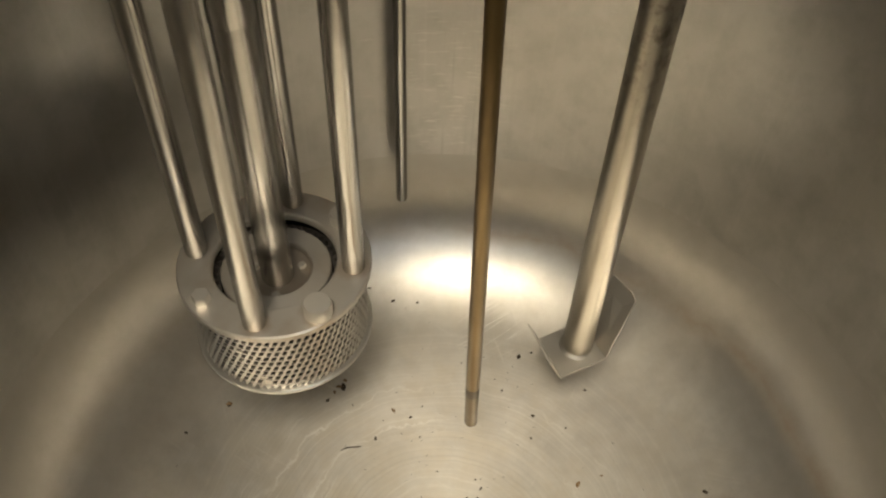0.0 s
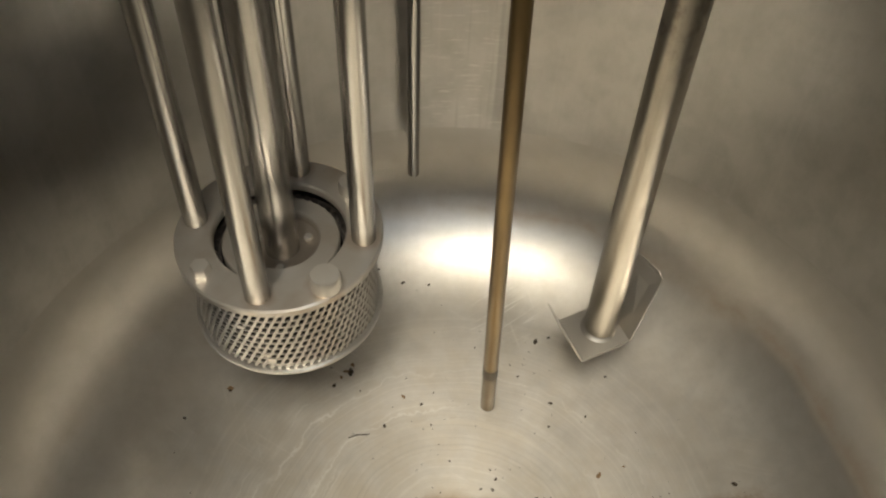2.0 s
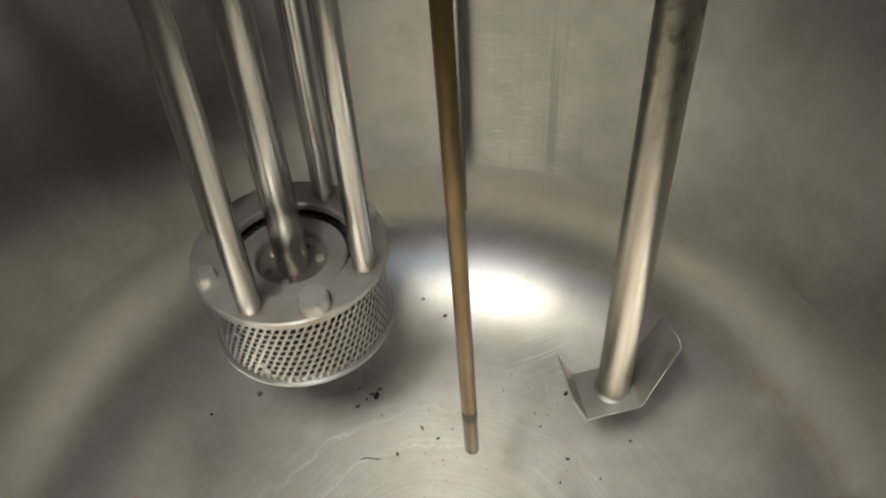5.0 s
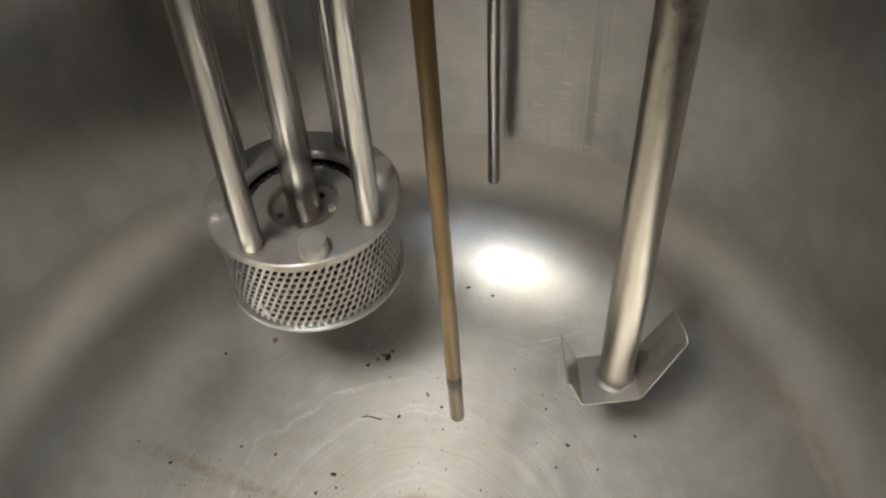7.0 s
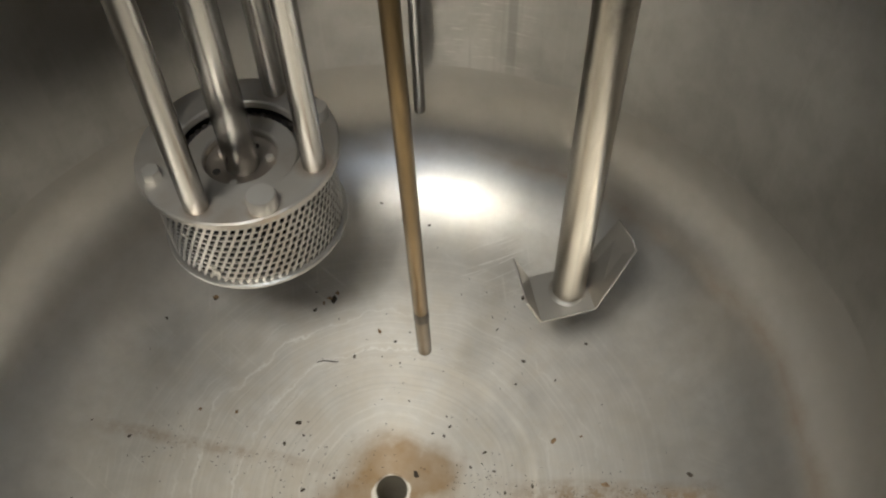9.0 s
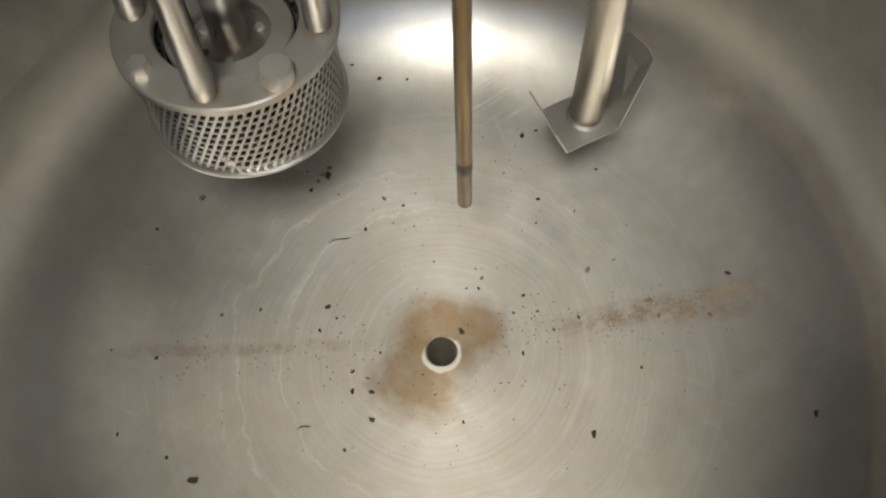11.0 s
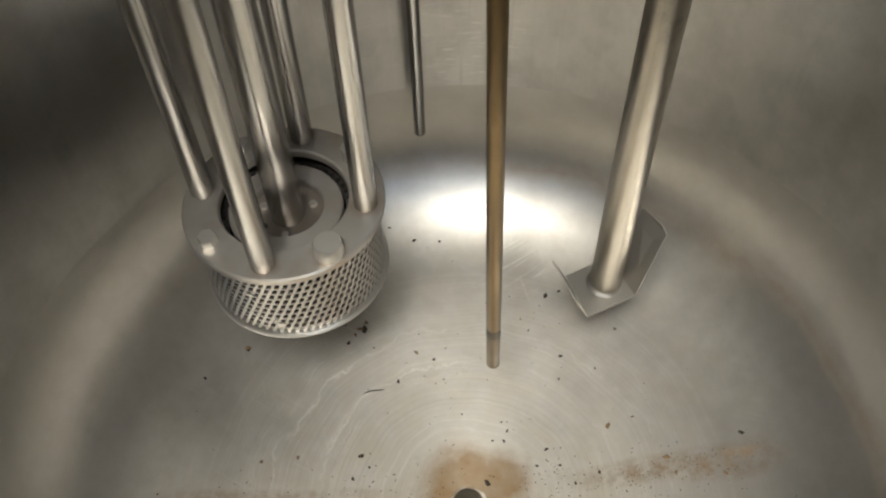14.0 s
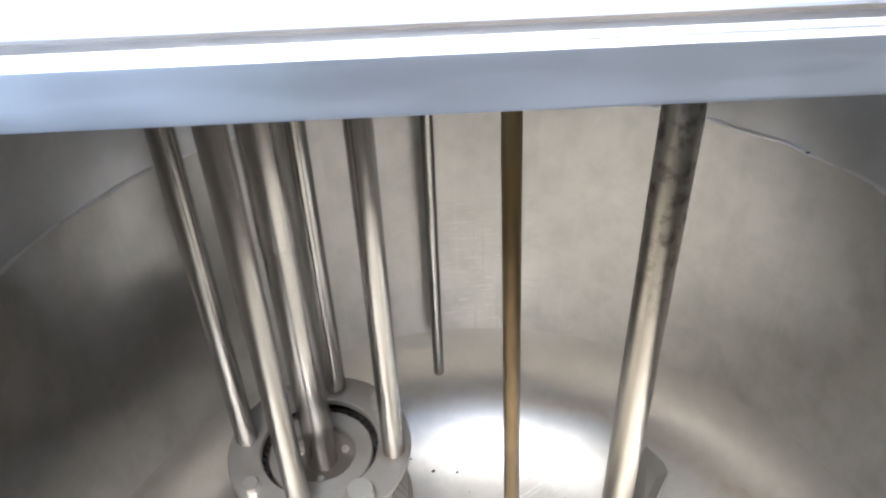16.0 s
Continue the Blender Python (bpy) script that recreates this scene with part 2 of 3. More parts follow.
def floor_material():
    m, t, b = nodes_of("scoured_tank_floor_steel")
    co = t.nodes.new("ShaderNodeTexCoord").outputs["Object"]
    sep = t.nodes.new("ShaderNodeSeparateXYZ")
    link(t, co, sep.inputs[0])
    x, y = sep.outputs[0], sep.outputs[1]
    rad = calc(t, "SQRT", calc(t, "ADD", calc(t, "MULTIPLY", x, x), calc(t, "MULTIPLY", y, y)))
    wob = noise_node(t, co, 11.0, 8, rough=0.62)
    warped = calc(t, "ADD", rad, ramp(t, wob, 0.25, 0.75, -0.016, 0.016))

    def ring_noise(w, scale, detail):
        n = t.nodes.new("ShaderNodeTexNoise")
        n.noise_dimensions = "1D"
        n.inputs["Scale"].default_value, n.inputs["Detail"].default_value = scale, detail
        link(t, w, n.inputs["W"])
        return n.outputs["Fac"]

    def band(v, centre, half):
        return ramp(t, calc(t, "ABSOLUTE", calc(t, "SUBTRACT", v, centre)), 0.0, half, 1, 0)

    drift = noise_node(t, co, 6.0, 3)
    near = calc(t, "ADD", rad, ramp(t, drift, 0.25, 0.75, -0.006, 0.006))
    scour = ring_noise(calc(t, "ADD", near, ramp(t, drift, 0.25, 0.75, -0.002, 0.002)), 240.0, 3.0)
    rings = ring_noise(calc(t, "ADD", near, ramp(t, wob, 0.25, 0.75, -0.003, 0.003)), 85.0, 5.0)
    patch = noise_node(t, co, 5.0, 2)
    smear = noise_node(t, co, 13.0, 2, (1, 0.6, 1))
    fine = noise_node(t, co, 180.0, 5)
    broken = noise_node(t, co, 34.0, 5)
    base = mixed(t, ramp(t, patch, 0.1, 0.9, 0, 1), (0.72, 0.695, 0.65), (0.54, 0.52, 0.485))
    base = mixed(t, ramp(t, smear, 0.2, 0.9, 0, 0.55), base, (0.46, 0.44, 0.41))
    base = mixed(t, calc(t, "MULTIPLY", ramp(t, scour, 0.45, 0.75, 0, 0.45), ramp(t, near, 0.36, 0.24, 0, 1)), base, (0.84, 0.82, 0.78))
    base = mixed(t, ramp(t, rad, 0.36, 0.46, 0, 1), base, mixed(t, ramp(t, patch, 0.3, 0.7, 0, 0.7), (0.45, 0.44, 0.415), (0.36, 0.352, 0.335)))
    mottle = noise_node(t, co, 38.0, 5, rough=0.6)
    base = mixed(t, ramp(t, mottle, 0.34, 0.72, 0, 0.55), base, (0.37, 0.35, 0.32))
    for turn, stretch, top in (((0, 0, 35), (0.05, 1, 0.02), 0.4), ((0, 0, -50), (0.06, 1, 0.02), 0.22), ((0, 0, 80), (0.05, 1, 0.02), 0.28)):
        base = mixed(t, calc(t, "MULTIPLY", scuffs(t, co, 190.0, stretch, turn, 0.63, 0.74, 9.0, 0.46, 0.60), calc(t, "MULTIPLY", ramp(t, rad, 0.39, 0.30, 0, 1), top)), base, (0.95, 0.93, 0.89))
    # pale scale left by standing water, in wavering rings
    inside = ramp(t, near, 0.44, 0.16, 0.12, 1)
    pale = calc(t, "MULTIPLY", inside, ramp(t, rings, 0.30, 0.75, 0.56, 0.72))
    pale = calc(t, "MULTIPLY", pale, ramp(t, broken, 0.25, 0.6, 0.7, 1))
    lines = ring_noise(calc(t, "ADD", near, ramp(t, wob, 0.25, 0.75, -0.005, 0.005)), 150.0, 3.0)
    lines = calc(t, "MULTIPLY", calc(t, "MULTIPLY", ramp(t, lines, 0.58, 0.70, 0, 0.6), ramp(t, near, 0.27, 0.2, 0, 1)), ramp(t, broken, 0.40, 0.62, 0, 1))
    chalk = calc(t, "MULTIPLY", lines, 0.45)
    for rr, half, top in ((0.228, 0.0022, 0.62), (0.176, 0.0018, 0.6), (0.166, 0.0012, 0.35), (0.246, 0.0012, 0.3)):
        chalk = calc(t, "MAXIMUM", chalk, calc(t, "MULTIPLY", band(warped, rr, half), ramp(t, broken, 0.33, 0.55, 0.15 * top, top)))
    chalk = calc(t, "MULTIPLY", chalk, ramp(t, calc(t, "ADD", x, ramp(t, drift, 0.3, 0.7, -0.06, 0.06)), -0.12, 0.10, 1.0, 0.42))
    # bright scratches beside the stirrer
    gx, gy = calc(t, "SUBTRACT", x, 0.106), calc(t, "SUBTRACT", y, 0.285)
    spot = ramp(t, calc(t, "SQRT", calc(t, "ADD", calc(t, "MULTIPLY", gx, gx), calc(t, "MULTIPLY", gy, gy))), 0.055, 0.03, 0, 1)
    for turn in (-19, -26):
        chalk = calc(t, "MAXIMUM", chalk, calc(t, "MULTIPLY", scuffs(t, co, 230.0, (0.03, 1, 0.02), (0, 0, turn), 0.60, 0.68, 60.0, 0.3, 0.5), calc(t, "MULTIPLY", spot, 0.65)))
    # brown stain round the drain
    blot = noise_node(t, co, 17.0, 6, rough=0.6)
    lobes = None
    for cx, cy, size in ((-0.004, 0.012, 0.048), (0.042, 0.022, 0.030), (-0.026, -0.024, 0.042), (0.010, 0.040, 0.024)):
        ox, oy = calc(t, "SUBTRACT", x, cx), calc(t, "SUBTRACT", y, cy)
        away = calc(t, "DIVIDE", calc(t, "SQRT", calc(t, "ADD", calc(t, "MULTIPLY", ox, ox), calc(t, "MULTIPLY", oy, oy))), size)
        lobes = away if lobes is None else calc(t, "MINIMUM", lobes, away)
    lobes = calc(t, "ADD", lobes, ramp(t, blot, 0.25, 0.75, -0.42, 0.42))
    stain = calc(t, "MULTIPLY", ramp(t, lobes, 1.45, 0.70, 0, 1.0), ramp(t, noise_node(t, co, 30.0, 5), 0.3, 0.65, 0.7, 1.0))
    # silt caught along the seam across the floor
    off = calc(t, "SUBTRACT", y, ramp(t, x, -0.35, 0.35, 0.040, -0.006))
    wide = ramp(t, x, 0.05, 0.32, 0.010, 0.026)
    seam = calc(t, "DIVIDE", calc(t, "ABSOLUTE", calc(t, "ADD", off, ramp(t, wob, 0.2, 0.8, -0.008, 0.008))), wide)
    silt = calc(t, "MULTIPLY", ramp(t, seam, 1.0, 0.3, 0, 1), ramp(t, noise_node(t, co, 60.0, 6, rough=0.7), 0.40, 0.58, 0.12, 1.0))
    ends = calc(t, "MULTIPLY", ramp(t, x, 0.37, 0.33, 0, 1), calc(t, "MAXIMUM", ramp(t, x, 0.09, 0.2, 0, 0.8), calc(t, "MULTIPLY", ramp(t, x, -0.05, -0.15, 0, 0.45), ramp(t, x, -0.36, -0.30, 0, 1))))
    silt = calc(t, "MULTIPLY", silt, ends)
    # faint brown tide line at the foot of the wall
    tide = calc(t, "MULTIPLY", band(calc(t, "ADD", rad, ramp(t, wob, 0.3, 0.7, -0.006, 0.006)), 0.430, 0.012), calc(t, "MULTIPLY", ramp(t, broken, 0.3, 0.7, 0.18, 0.5), ramp(t, x, -0.15, 0.2, 0.35, 1.0)))
    brown = calc(t, "MAXIMUM", calc(t, "MAXIMUM", stain, silt), tide)
    ry = calc(t, "ADD", y, 0.0058)
    rim_r = calc(t, "SQRT", calc(t, "ADD", calc(t, "MULTIPLY", x, x), calc(t, "MULTIPLY", ry, ry)))
    rim = ramp(t, calc(t, "ADD", rim_r, ramp(t, blot, 0.3, 0.7, -0.004, 0.004)), 0.0228, 0.0208, 0, 1)
    # dark worn hairlines turned into the floor
    hair = ring_noise(calc(t, "ADD", near, 0.37), 320.0, 2.0)
    hair = calc(t, "MULTIPLY", ramp(t, hair, 0.60, 0.74, 0, 0.2), calc(t, "MULTIPLY", ramp(t, near, 0.27, 0.22, 0, 1), ramp(t, patch, 0.35, 0.6, 0.2, 1)))
    base = mixed(t, pale, base, (0.72, 0.67, 0.585))
    film = noise_node(t, co, 22.0, 8, rough=0.68)
    base = mixed(t, calc(t, "MULTIPLY", calc(t, "MULTIPLY", inside, ramp(t, film, 0.42, 0.62, 0, 1)), 0.5), base, (0.60, 0.53, 0.42))
    base = mixed(t, hair, base, (0.30, 0.28, 0.25))
    base = mixed(t, chalk, base, (0.86, 0.84, 0.79))
    base = mixed(t, calc(t, "MULTIPLY", brown, 0.94), base, (0.30, 0.190, 0.085))
    base = mixed(t, rim, base, (0.72, 0.66, 0.57))
    link(t, base, b.inputs["Base Color"])
    cover_up = calc(t, "MAXIMUM", calc(t, "MULTIPLY", pale, 0.75), calc(t, "MAXIMUM", calc(t, "MAXIMUM", calc(t, "MULTIPLY", brown, 0.75), chalk), rim))
    link(t, calc(t, "SUBTRACT", 0.92, calc(t, "MULTIPLY", cover_up, 0.82)), b.inputs["Metallic"])
    r = calc(t, "ADD", ramp(t, smear, 0.0, 1.0, 0.26, 0.29), ramp(t, scour, 0.0, 1.0, 0.0, 0.02))
    r = calc(t, "ADD", calc(t, "ADD", r, ramp(t, patch, 0.0, 1.0, 0.0, 0.03)), calc(t, "MULTIPLY", cover_up, 0.4))
    bumped(t, b, scour, 0.25, 0.0002)
    link(t, r, b.inputs["Roughness"])
    brushed(t, b, 0.45)
    return m


FLOOR_STEEL = floor_material()


# ---- mesh helpers ----
def linked(name, bm, material, smooth=40):
    me = bpy.data.meshes.new(name)
    bmesh.ops.recalc_face_normals(bm, faces=bm.faces)
    if smooth:
        for e in bm.edges:
            e.smooth = len(e.link_faces) == 2 and e.calc_face_angle(0) < radians(smooth)
        for fc in bm.faces:
            fc.smooth = True
    bm.to_mesh(me)
    bm.free()
    me.materials.append(material)
    return new(name, me)


def part(name, bm, material, parent, label="", smooth=40):
    ob = linked(name, bm, material, smooth)
    ob.parent = parent
    return tagged(ob, label)


def lathe(profile, steps=64, centre=(0, 0), closed=False):
    """Turns a profile of (radius, height) round an upright axis."""
    bm = bmesh.new()
    rings = []
    for r, z in profile:
        if r < 1e-6:
            rings.append([bm.verts.new((centre[0], centre[1], z))])
        else:
            rings.append([bm.verts.new((centre[0] + r * math.cos(a), centre[1] + r * math.sin(a), z)) for a in (2 * math.pi * i / steps for i in range(steps))])
    pairs = list(zip(rings, rings[1:]))
    if closed:
        pairs.append((rings[-1], rings[0]))
    for a, b in pairs:
        for i in range(steps):
            j = (i + 1) % steps
            if len(a) == 1 and len(b) == 1:
                continue
            if len(a) == 1:
                bm.faces.new((a[0], b[i], b[j]))
            elif len(b) == 1:
                bm.faces.new((a[i], b[0], a[j]))
            else:
                bm.faces.new((a[i], b[i], b[j], a[j]))
    return bm


def box(sx, sy, sz, centre=(0, 0, 0), bevel=0.0):
    bm = bmesh.new()
    bmesh.ops.create_cube(bm, size=1)
    bmesh.ops.scale(bm, vec=(sx, sy, sz), verts=bm.verts)
    bmesh.ops.translate(bm, vec=centre, verts=bm.verts)
    if bevel:
        bmesh.ops.bevel(bm, geom=bm.edges[:], offset=bevel, segments=2, affect="EDGES")
    return bm


def rod_mesh(x, y, z0, z1, r, round_end=0.002, steps=40, lean=(0, 0)):
    bm = lathe([(0, z0), (r - round_end, z0), (r - 0.3 * round_end, z0 + 0.3 * round_end), (r, z0 + round_end), (r, z1), (0, z1)], steps)
    for v in bm.verts:
        v.co.x += x + lean[0] * (v.co.z - z0)
        v.co.y += y + lean[1] * (v.co.z - z0)
    return bm


def empty(name, at):
    ob = new(name)
    ob.empty_display_size = 0.05
    ob.location = at
    return ob


# ---- the tank ----
R_WALL, Z_TOP, Z_KNEE, R_DISH, BOWL = 0.465, 0.915, 0.22, 0.31, 0.32
Z_WELD = 0.60


def floor_height(r):
    if r <= R_DISH:
        return BOWL * r * r
    a0 = math.atan(2 * BOWL * R_DISH)
    rho = (R_WALL - R_DISH) / (1 - math.sin(a0))
    s = math.sin(a0) + (min(r, R_WALL) - R_DISH) / rho
    return BOWL * R_DISH ** 2 + rho * (math.cos(a0) - math.sqrt(max(0.0, 1 - s * s)))


def dish_profile():
    p = [(0.0175, floor_height(0.0175) - 0.002), (0.0195, floor_height(0.0195))]
    n = 30
    for i in range(1, n + 1):
        r = 0.0195 + (R_DISH - 0.0195) * i / n
        p.append((r, floor_height(r)))
    a0 = math.atan(2 * BOWL * R_DISH)
    rho = (R_WALL - R_DISH) / (1 - math.sin(a0))
    for i in range(1, 19):
        a = a0 + (math.pi / 2 - a0) * i / 18
        p.append((R_DISH + rho * (math.sin(a) - math.sin(a0)), floor_height(R_DISH) + rho * (math.cos(a0) - math.cos(a))))
    return p


dish = dish_profile()
Z_KNEE = dish[-1][1]
outer = [(R_WALL + 0.004, Z_KNEE)] + [(r + 0.004, z - 0.004) for r, z in reversed(dish)]
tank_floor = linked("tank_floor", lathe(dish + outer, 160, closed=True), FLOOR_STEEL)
tagged(tank_floor, "dished stainless tank floor with scour rings, stains and scale", "tank floor", kind="structure")
skirt = linked("tank_skirt", lathe([(R_WALL + 0.005, -0.113), (R_WALL + 0.005, Z_KNEE), (R_WALL + 0.008, Z_KNEE), (R_WALL + 0.008, -0.113)], 96, closed=True), STEEL_PLATE)
tagged(skirt, "steel skirt under the tank, standing on the hall floor", "tank skirt", kind="structure")
tank_wall = linked("tank_wall", lathe([(R_WALL, Z_KNEE + 0.00002), (R_WALL, Z_WELD), (R_WALL + 0.004, Z_WELD), (R_WALL + 0.004, Z_KNEE + 0.00002)], 160, closed=True), WALL_STEEL)
tagged(tank_wall, "upright satin stainless steel tank wall, smeared and dull", "tank wall", kind="structure")
# same wall above the weld; the darker tone is painted reflection
upper_wall = linked("tank_wall_upper", lathe([(R_WALL, Z_WELD + 0.00002), (R_WALL, Z_TOP), (R_WALL + 0.004, Z_TOP), (R_WALL + 0.004, Z_WELD + 0.00002)], 160, closed=True), UPPER_SHADED_STEEL)
tagged(upper_wall, "tank wall above the weld, its dark reflections put into the colour", "tank wall", kind="structure")


def weld_ring(r, z, width, height, jitter):
    bm = bmesh.new()
    rings = []
    for i in range(420):
        a = 2 * math.pi * i / 420
        w = jitter * noise.noise((9 * math.cos(a), 9 * math.sin(a), z)) + 0.4 * jitter * noise.noise((40 * math.cos(a), 40 * math.sin(a), z))
        s = 1 + 0.5 * noise.noise((30 * math.cos(a), 30 * math.sin(a), 3 + z))
        rings.append([bm.verts.new(((r + 0.001 - k * height * s) * math.cos(a), (r + 0.001 - k * height * s) * math.sin(a), z + w + u * width * s)) for u, k in ((-0.5, 0), (-0.25, 0.8), (0.0, 1.0), (0.25, 0.8), (0.5, 0))])
    for a, b in zip(rings, rings[1:] + rings[:1]):
        for i in range(4):
            bm.faces.new((a[i], b[i], b[i + 1], a[i + 1]))
    return bm


weld = linked("weld_bead", weld_ring(R_WALL, Z_WELD, 0.008, 0.0016, 0.005), WELD_STEEL)
tagged(weld, "rough bright weld bead round the tank wall", "weld bead", kind="structure")



def upright_seam(angle, z0, z1, width, height):
    """A flattened weld that runs up the wall, with an uneven width."""
    bm = bmesh.new()
    rows = []
    for i in range(140):
        z = z0 + (z1 - z0) * i / 139
        s = 1 + 0.55 * noise.noise((0, 3.0, 60 * z))
        mid = angle + 0.0016 * noise.noise((0, 8.0, 35 * z)) / R_WALL
        rows.append([bm.verts.new(((R_WALL + 0.0004 - k * height * s) * math.cos(mid + u * width * s / R_WALL), (R_WALL + 0.0004 - k * height * s) * math.sin(mid + u * width * s / R_WALL), z)) for u, k in ((-0.5, 0), (-0.22, 0.9), (0.22, 0.9), (0.5, 0))])
    for a, b in zip(rows, rows[1:]):
        for i in range(3):
            bm.faces.new((a[i], b[i], b[i + 1], a[i + 1]))
    return bm


seam = linked("weld_seam", upright_seam(radians(82.7), Z_KNEE + 0.01, Z_WELD - 0.008, 0.0050, 0.0005), WALL_STEEL)
tagged(seam, "upright ground-down weld seam on the tank wall", "weld seam", kind="structure")


def crust_mesh(length, height, seed):
    """A lumpy flat crust, long along x, that stands on a wall which faces -y."""
    bm = bmesh.new()
    bmesh.ops.create_icosphere(bm, subdivisions=4, radius=0.5)
    for v in bm.verts:
        n = noise.noise(v.co * 4 + Vector((seed, 0, 0))) + 0.5 * noise.noise(v.co * 11 + Vector((0, seed, 0)))
        v.co *= 1 + 0.45 * n
    bmesh.ops.scale(bm, vec=(length, 0.004, height), verts=bm.verts)
    return bm


for ang, z, length, height, seed in ((97.5, 0.600, 0.060, 0.013, 1), (93.0, 0.604, 0.030, 0.016, 2), (86.5, 0.595, 0.028, 0.012, 3), (70.0, 0.606, 0.024, 0.009, 5)):
    ob = linked("scale_crust", crust_mesh(length, height, seed), SCALE_CRUST)
    ob.location = ((R_WALL - 0.001) * math.cos(radians(ang)), (R_WALL - 0.001) * math.sin(radians(ang)), z)
    ob.rotation_euler.z = radians(ang - 90)
    tagged(ob, "pale lumpy scale crust stuck on the weld bead", "scale crust", "scale crusts on the weld")

# drain: a threaded outlet
drain = empty("drain_outlet", (0, 0, -0.002))
tagged(drain, "round threaded steel drain hole in the tank floor", "drain", kind="structure")
prof = [(0.0175, -0.002)]
for i in range(16):
    prof += [(0.0160, -0.006 - 0.006 * i), (0.0160, -0.0075 - 0.006 * i), (0.0182, -0.009 - 0.006 * i)]
prof += [(0.0160, -0.104), (0.0, -0.104), (0.0, -0.108), (0.021, -0.108), (0.021, -0.0045)]
ob = part("pipe_socket", lathe([(r, z + 0.002) for r, z in prof], 48), SOCKET_STEEL, drain, "threaded pipe socket", 12)


# ---- the cover over the rear half ----
cover = empty("tank_cover", (0, -0.09, 0.915))
tagged(cover, "bright brushed steel cover over the rear half of the tank", "tank cover")
YAW = -5.5


def cover_plate():
    bm = bmesh.new()
    pts = [(-0.52, 0.0), (0.52, 0.0)]
    n = 40
    for i in range(n + 1):
        a = math.pi * i / n
        pts.append((0.52 * math.cos(a), 0.09 + 0.52 * math.sin(a)))
    low = [bm.verts.new((x, y, 0.024)) for x, y in pts]
    top = [bm.verts.new((x, y, 0.028)) for x, y in pts]
    bm.faces.new(low[::-1])
    bm.faces.new(top)
    for i in range(len(pts)):
        j = (i + 1) % len(pts)
        bm.faces.new((low[i], low[j], top[j], top[i]))
    return bm


ob = part("deck_plate", cover_plate(), STEEL_COVER, cover, smooth=0)
ob.rotation_euler.z = radians(YAW)
ob = part("turned_down_lip", box(1.04, 0.012, 0.031, (0, -0.0065, 0.0155), 0.003), STEEL_LIP, cover, "bright rounded front lip of the cover")
ob.rotation_euler.z = radians(YAW)


# added dark strip that imitates the reflection line behind the lip
ob = part("reflection_strip", box(1.0, 0.007, 0.006, (0, 0.0045, 0.0310), 0.0015), STEEL_DARK, cover, "dark strip in place of a reflection line behind the lip")
ob.rotation_euler.z = radians(YAW)


# unseen plates added at both sides of the hatch to keep light off the walls
def shade_plate(x0, x1):
    bm = bmesh.new()
    pts = [(x0, -0.006), (x1, -0.006)]
    n = 14
    for i in range(n + 1):
        x = x1 + (x0 - x1) * i / n
        pts.append((x, 0.09 - math.sqrt(max(0.0, 0.52 ** 2 - x * x))))
    low = [bm.verts.new((x, y, 0.004)) for x, y in pts]
    top = [bm.verts.new((x, y, 0.008)) for x, y in pts]
    bm.faces.new(low[::-1])
    bm.faces.new(top)
    for i in range(len(pts)):
        j = (i + 1) % len(pts)
        bm.faces.new((low[i], low[j], top[j], top[i]))
    return bm


part("shade_plate", shade_plate(-0.515, -0.31), STEEL_COVER, cover, smooth=0)
part("shade_plate", shade_plate(0.22, 0.515), STEEL_COVER, cover, smooth=0)


# ---- the high shear mixer ----
MX, MY = -0.154, 0.206
Z_PLATE = 0.329
mixer = empty("mixer_head", (MX, MY, 0.222))
tagged(mixer, "stainless mixer head with a perforated screen on four rods", "mixer")


def on_mixer(name, bm, material, label="", smooth=40):
    bmesh.ops.translate(bm, vec=(0, 0, -0.222), verts=bm.verts)
    return part(name, bm, material, mixer, label, smooth)


on_mixer("top_plate", lathe([(0.064, 0.320), (0.064, 0.3275), (0.0655, 0.329), (0.0985, 0.329), (0.100, 0.3275), (0.100, 0.3215), (0.0985, 0.320)], 96, closed=True), STEEL_MIXER, "flat grey ring plate")
on_mixer("bottom_rim", lathe([(0.086, 0.222), (0.0955, 0.222), (0.097, 0.2235), (0.097, 0.2265), (0.0955, 0.228), (0.086, 0.228)], 96, closed=True), STEEL_PLATE, "rounded bottom rim")
on_mixer("inner_flange", lathe([(0.037, 0.308), (0.037, 0.3145), (0.0385, 0.316), (0.0560, 0.316), (0.0575, 0.3145), (0.0575, 0.308)], 80, closed=True), STEEL_MIXER, "inner steel ring")
on_mixer("rotor_cup", lathe([(0.0, 0.302), (0.032, 0.302), (0.037, 0.306), (0.037, 0.309), (0.040, 0.309), (0.040, 0.288), (0.0, 0.288)], 64), STEEL_CUP, "dark stained cup round the shaft")
on_mixer("base_disc", lathe([(0.0, 0.226), (0.090, 0.226), (0.090, 0.230), (0.0, 0.230)], 64), STEEL_DARK)
# black drum added so that the screen's holes look shaded
on_mixer("shade_drum", lathe([(0.081, 0.230), (0.081, 0.312), (0.083, 0.312), (0.083, 0.230)], 64, closed=True), HOLE_SHADE, "black drum that imitates the shade behind the screen")


